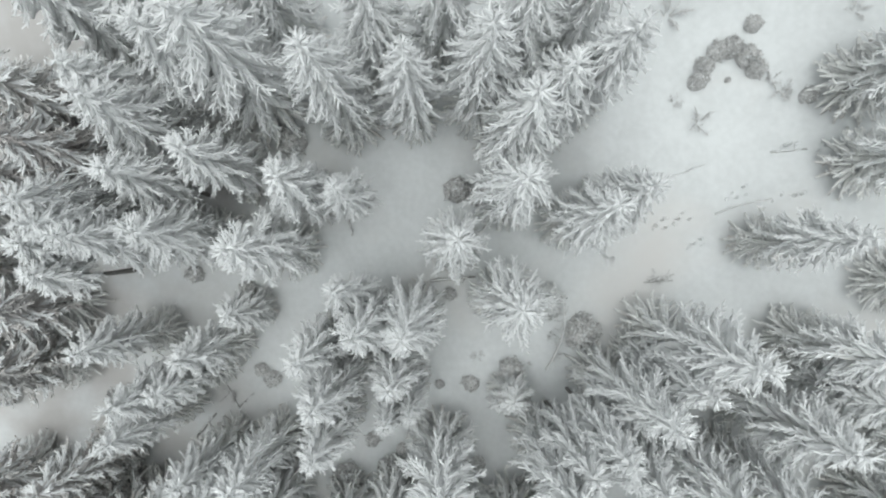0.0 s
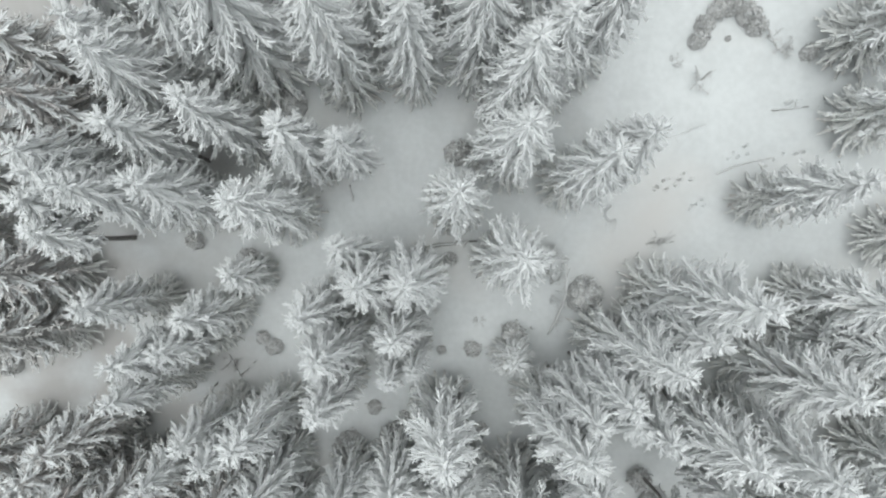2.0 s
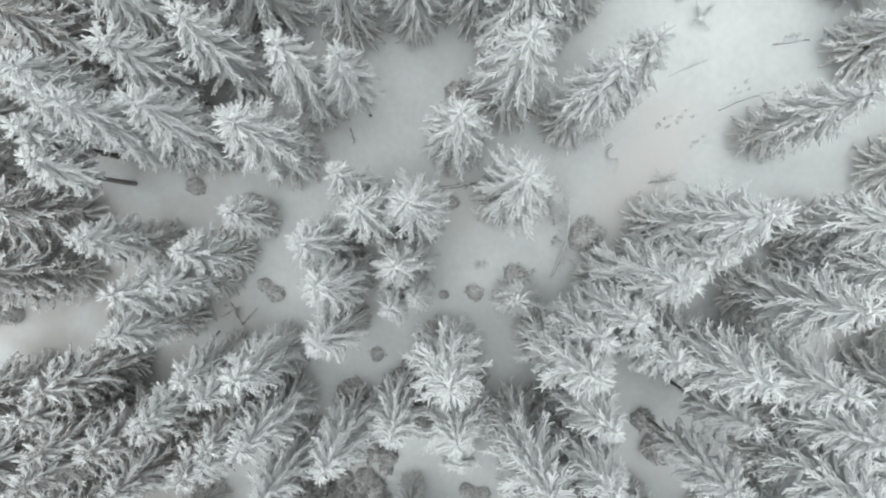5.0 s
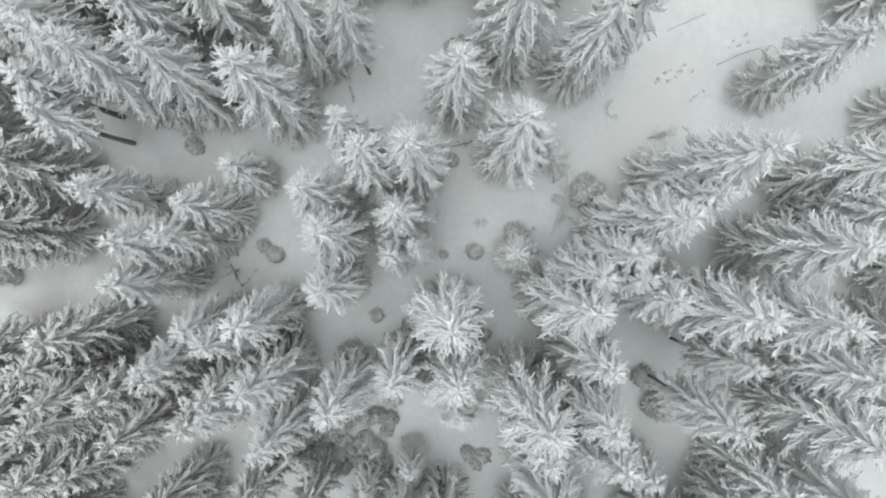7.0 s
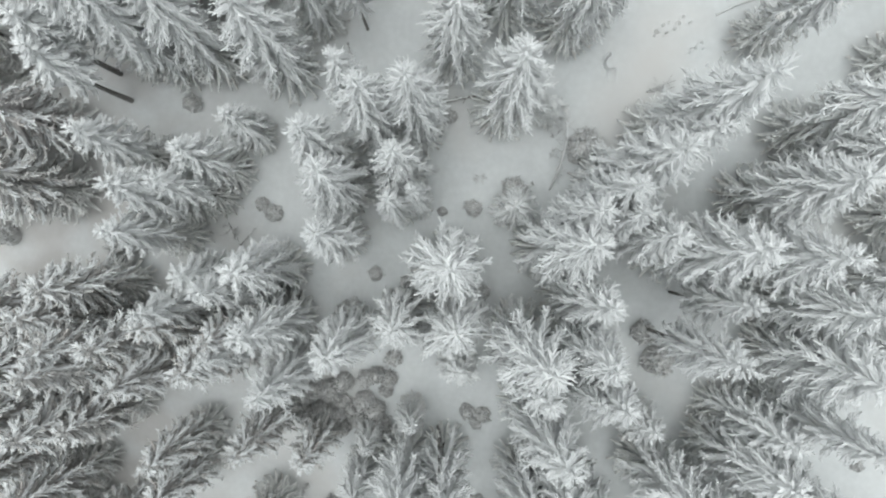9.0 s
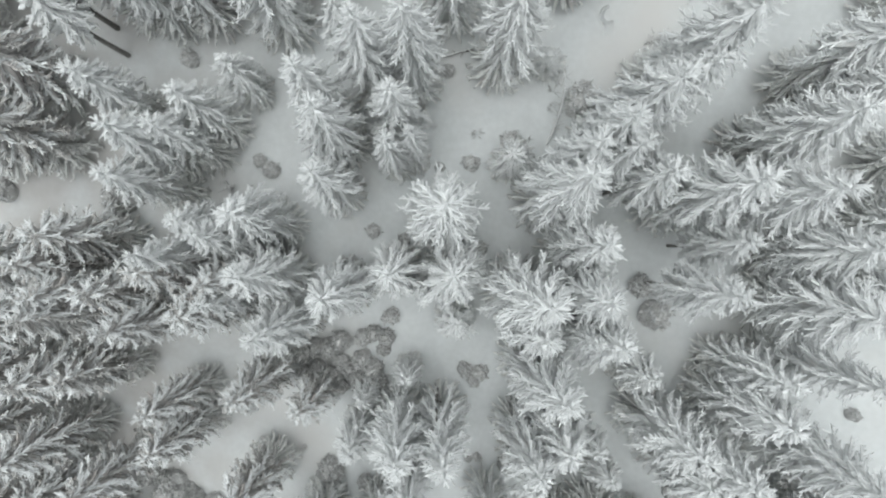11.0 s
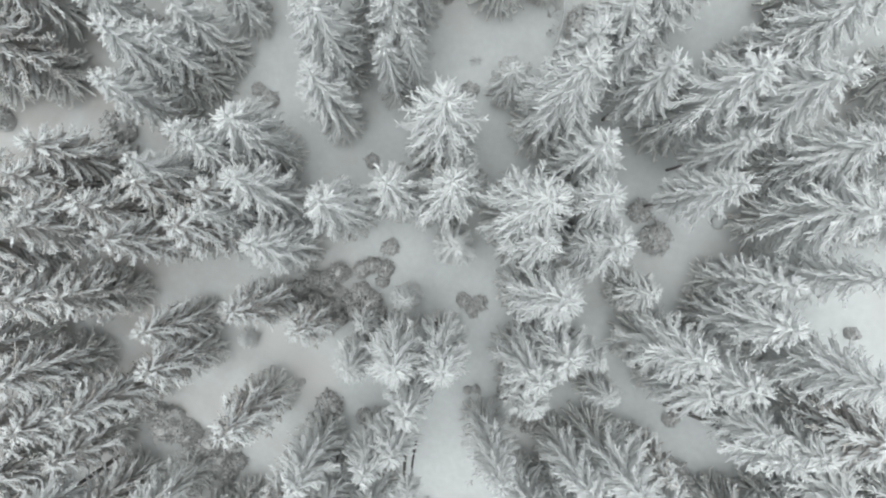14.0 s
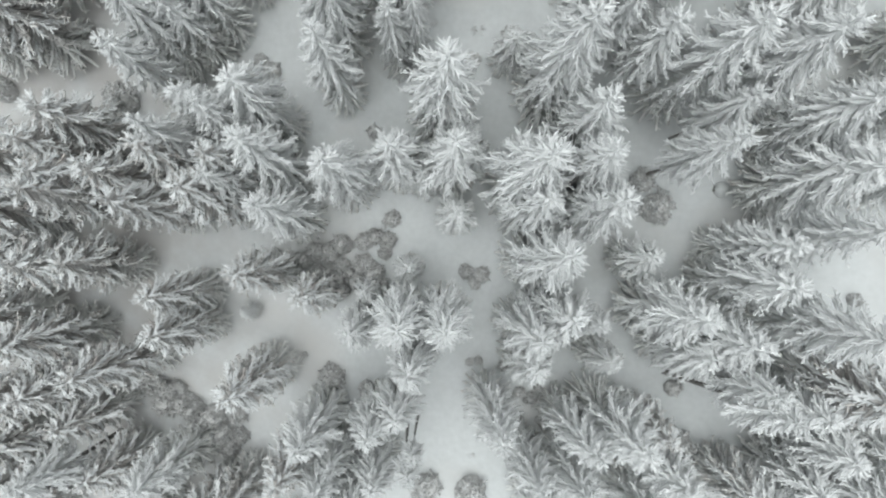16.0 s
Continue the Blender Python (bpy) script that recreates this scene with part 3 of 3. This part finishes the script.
grow(-6.20, -32.00, 0.8, 1.5, SHRUBS)
grow(13.65, -19.42, 1.3, 1.9, SHRUBS)
grow(12.75, -17.60, 0.95, 1.5, SHRUBS)
grow(1.23, -23.47, 0.7, 1.0, SHRUBS)
grow(2.32, -23.62, 0.7, 1.0, SHRUBS)
grow(1.81, -24.27, 0.6, 0.9, SHRUBS)
grow(1.37, -29.96, 0.4, 0.6, SHRUBS)
grow(2.01, -29.85, 0.4, 0.6, SHRUBS)
grow(4.83, -32.04, 0.55, 0.8, SHRUBS)
grow(5.77, -32.32, 0.6, 0.9, SHRUBS)
grow(6.35, -33.24, 0.45, 0.7, SHRUBS)
grow(-22.62, -10.79, 1.4, 2.4, SHRUBS)
grow(24.40, -25.44, 0.55, 0.8, SHRUBS)
grow(-10.85, -29.47, 0.3, 0.5, SHRUBS)
grow(-1.14, -13.68, 0.6, 1.0, SHRUBS)
grow(5.40, -16.12, 0.5, 0.8, SHRUBS)
grow(-3.51, -14.80, 0.4, 0.7, SHRUBS)
grow(-1.87, -39.23, 1.25, 2.0, SHRUBS)
grow(1.37, -39.24, 1.35, 2.0, SHRUBS)
grow(14.83, -34.98, 1.3, 2.4, SHRUBS)
grow(3.90, -30.16, 0.7, 1.1, SHRUBS)
grow(-30.47, -10.17, 1.1, 1.8, SHRUBS)
grow(19.93, 9.48, 1.0, 0.9, SAPLINGS)
grow(19.56, 10.01, 0.8, 0.7, SAPLINGS)
grow(20.41, 9.17, 0.7, 0.6, SAPLINGS)
grow(15.62, 7.68, 1.1, 1.2, SAPLINGS)
grow(13.61, -1.68, 0.8, 0.7, SAPLINGS)
grow(2.33, -7.15, 0.7, 0.7, SAPLINGS)
grow(23.55, 13.63, 0.9, 0.8, SAPLINGS)
grow(-15.07, -10.09, 0.9, 1.6, SAPLINGS)
grow(14.14, 8.98, 0.7, 0.6, SAPLINGS)
grow(13.52, 14.02, 1.4, 1.6, SAPLINGS)
grow(5.63, -7.69, 0.4, 0.6, SAPLINGS)
grow(-2.11, -5.54, 0.5, 0.6, SAPLINGS)
grow(-0.60, -6.51, 0.4, 0.5, SAPLINGS)
grow(-6.03, -21.14, 0.8, 1.6, DRY)
grow(-5.21, -20.81, 0.75, 1.5, DRY)
grow(-4.31, -21.11, 0.8, 1.7, DRY)
grow(-4.53, -22.00, 0.65, 1.2, DRY)
grow(-7.62, -21.31, 0.9, 2.4, DRY)
grow(-8.46, -21.87, 1.0, 2.6, DRY)
grow(-9.52, -21.79, 0.9, 2.6, DRY)
grow(-10.41, -22.41, 0.8, 2.4, DRY)
grow(-7.74, -22.80, 0.8, 1.8, DRY)
grow(-6.14, -22.82, 1.0, 2.2, DRY)
grow(-5.42, -23.44, 1.1, 2.4, DRY)
grow(-6.37, -24.06, 1.2, 2.6, DRY)
grow(-5.11, -24.45, 1.1, 2.6, DRY)
grow(-7.08, -23.36, 0.8, 2.0, DRY)
grow(-8.23, -23.82, 0.9, 2.4, DRY)
grow(-9.36, -23.39, 0.9, 2.6, DRY)
grow(-10.38, -23.82, 0.9, 2.6, DRY)
grow(-7.65, -24.66, 0.7, 2.4, DRY)
grow(-22.69, -31.76, 1.2, 1.8, DRY)
grow(-21.86, -33.21, 1.2, 1.8, DRY)
grow(-20.31, -33.22, 1.2, 1.8, DRY)
grow(-19.04, -34.45, 1.2, 2.0, DRY)
grow(-17.46, -35.43, 1.1, 2.0, DRY)
grow(-16.21, -35.75, 0.9, 1.6, DRY)
grow(-16.28, -34.14, 0.9, 1.6, DRY)
grow(-19.64, -33.59, 1.0, 2.4, DRY)
grow(0.86, -39.44, 1.0, 1.2, DRY)
grow(-2.27, -39.81, 1.0, 1.4, DRY)
grow(14.62, -31.30, 0.75, 0.9, DRY)
grow(18.44, -35.61, 0.9, 1.3, DRY)
grow(4.49, -32.30, 0.3, 0.5, SHRUBS)
grow(5.25, -32.64, 0.35, 0.5, SHRUBS)
grow(6.09, -31.78, 0.45, 0.7, SHRUBS)
grow(6.31, -32.54, 0.5, 0.6, SHRUBS)
grow(6.08, -33.98, 0.35, 0.4, SHRUBS)
grow(0.94, -34.00, 0.25, 0.3, SAPLINGS)
grow(1.33, -36.70, 0.45, 0.4, SAPLINGS)
grow(-18.09, -34.19, 1.2, 2.2, DRY)
grow(-21.19, -32.20, 1.2, 2.0, DRY)
grow(-17.01, -36.72, 1.0, 1.8, DRY)
grow(-23.47, -31.24, 1.0, 1.6, DRY)
grow(7.51, -3.56, 0.5, 0.9, SAPLINGS)
grow(7.27, -4.69, 0.55, 0.9, SAPLINGS)
grow(7.10, -5.68, 0.5, 0.8, SAPLINGS)
grow(7.59, -4.19, 0.45, 0.8, SAPLINGS)


# ---- fallen and dead wood ----
def pole(name, a, b, thick, label, category, snowed=True, stubs=5, seed=1, bow=0.0, reach=0.35, bark=BARK):
    """A dead trunk from a to b (x, y, height over the snow), with broken stubs and snow along its upper side."""
    rnd = random.Random(seed)
    a, b = Vector((a[0], a[1], lie(a[0], a[1]) + a[2])), Vector((b[0], b[1], lie(b[0], b[1]) + b[2]))
    root = new(name)
    root.location = a
    wood, snow = Soup(), Soup()
    side = (b - a).cross(Vector((0, 0, 1))).normalized() * bow
    path = [(b - a) * (i / 6) + side * math.sin(i / 6 * math.pi) + Vector((rnd.uniform(-1, 1), rnd.uniform(-1, 1), rnd.uniform(-0.5, 0.5))) * thick * 0.35 for i in range(7)]
    wood.tube(path, [thick * (1 - 0.55 * i / 6) * rnd.uniform(0.9, 1.1) for i in range(7)], 7)
    part("trunk", wood, bark, root)
    if snowed:
        snow.tube([p + Vector((0, 0, thick * 0.75)) for p in path[:-1]], [thick * 0.6 * rnd.uniform(0.5, 1.1) for _ in path[:-1]], 5, 0.3, 0.7)
        part("snow", snow, RIME, root, "ridge of snow along the trunk")
    for i in range(stubs):
        p = path[rnd.randint(1, 5)].lerp(path[rnd.randint(2, 4)], 0.15)
        d = Vector((rnd.uniform(-1, 1), rnd.uniform(-1, 1), rnd.uniform(-0.2, 0.6))).normalized() * reach * rnd.uniform(0.6, 1.4)
        stub = Soup()
        stub.tube([p, p + d], [thick * 0.3, thick * 0.12], 4)
        part("stub", stub, bark, root)
    return tagged(root, label, category)


def stump(x, y, seed):
    """A snow mound as a capped stump; dark wood stands in for its dent."""
    rnd = random.Random(seed)
    root = new("tree_stump")
    root.location = (x, y, lie(x, y))
    wood, cap = Soup(), Soup()
    wood.tube([Vector((0, 0, -0.2)), Vector((0, 0, 0.1)), Vector((0.03, 0, 0.14))], [0.42, 0.38, 0.3], 9)
    rings = 6
    for i in range(rings):
        a = i / rings * math.pi / 2
        for k in range(12):
            w = 2 * math.pi * k / 12
            r = 0.52 * math.cos(a) * rnd.uniform(0.95, 1.05)
            cap.v.append(Vector((0.16 + r * math.cos(w), r * math.sin(w), 0.02 + 0.5 * math.sin(a))))
    cap.v.append(Vector((0.16, 0, 0.53)))
    for i in range(rings - 1):
        for k in range(12):
            a, b = i * 12 + k, i * 12 + (k + 1) % 12
            cap.f.append((a, b, b + 12, a + 12))
    for k in range(12):
        cap.f.append(((rings - 1) * 12 + k, (rings - 1) * 12 + (k + 1) % 12, rings * 12))
    part("wood", wood, BARK, root, "dark rim in place of a dent beside the mound")
    part("snow_cap", cap, SNOW, root, "rounded cap of snow")
    return tagged(root, "low snow mound with a dark dent on one side", "tree stump")



pole("leaning_dead_tree", (6.92, -8.09, 0.0), (7.53, -3.37, 2.6), 0.085, "thin dead trunk bent over the snow, rimed twigs along it", "dead tree", seed=3, stubs=44, bow=0.45, reach=0.6, bark=TWIG)
pole("fallen_log", (-17.90, -13.65, 0.05), (-16.26, -11.75, 0.3), 0.10, "short grey log lying half buried in snow", "log", seed=4, stubs=2)
pole("fallen_branch", (-15.33, -9.72, 0.1), (-14.52, -11.41, 0.15), 0.055, "thin dead branch lying on the snow", "branch", seed=5, stubs=4)
pole("fallen_branch", (-14.60, -11.30, 0.1), (-13.33, -10.14, 0.5), 0.045, "thin dead branch lying on the snow", "branch", seed=6, stubs=3)
pole("fallen_tree", (-0.85, -2.13, 0.08), (2.15, -1.84, 0.3), 0.12, "thin fallen trunk half covered by snow", "log", seed=7, stubs=6)
pole("dead_snag", (-0.82, -24.68, -0.3), (-0.78, -24.99, 8.2), 0.15, "dark dead standing trunk without branches", "dead tree", snowed=False, stubs=5, seed=8)
pole("fallen_branch", (12.88, -2.14, 0.05), (14.50, -2.00, 0.2), 0.04, "thin dead branch lying on the snow", "branch", seed=9, stubs=4)
pole("fallen_branch", (-6.28, 1.96, 0.0), (-6.02, 0.86, 0.5), 0.06, "thin dead branch lying on the snow", "branch", seed=10, stubs=3)
pole("fallen_tree", (19.72, 5.84, 0.06), (21.70, 5.95, 0.04), 0.06, "thin fallen trunk half covered by snow", "log", seed=11, stubs=3)
pole("fallen_tree", (16.82, 2.16, 0.02), (20.00, 3.05, 0.03), 0.08, "thin fallen trunk half covered by snow", "log", seed=12, stubs=3, bow=-0.15, bark=TWIG)
pole("fallen_branch", (-5.67, -13.33, 0.0), (-4.26, -13.64, 0.1), 0.05, "thin dead branch lying on the snow", "branch", seed=13, stubs=2)
pole("fallen_branch", (13.86, 4.37, 0.02), (16.10, 5.18, 0.12), 0.035, "thin dead branch lying on the snow", "branch", seed=15, stubs=7, reach=0.5, bark=TWIG)
pole("fallen_branch", (13.05, -2.09, 0.05), (14.54, -1.60, 0.25), 0.035, "thin dead branch lying on the snow", "branch", seed=16, stubs=6, reach=0.5)
pole("fallen_log", (-26.93, -37.00, 0.1), (-25.34, -35.57, 0.5), 0.1, "short grey log lying half buried in snow", "log", seed=14, stubs=2)
stump(17.34, -18.40, 5)
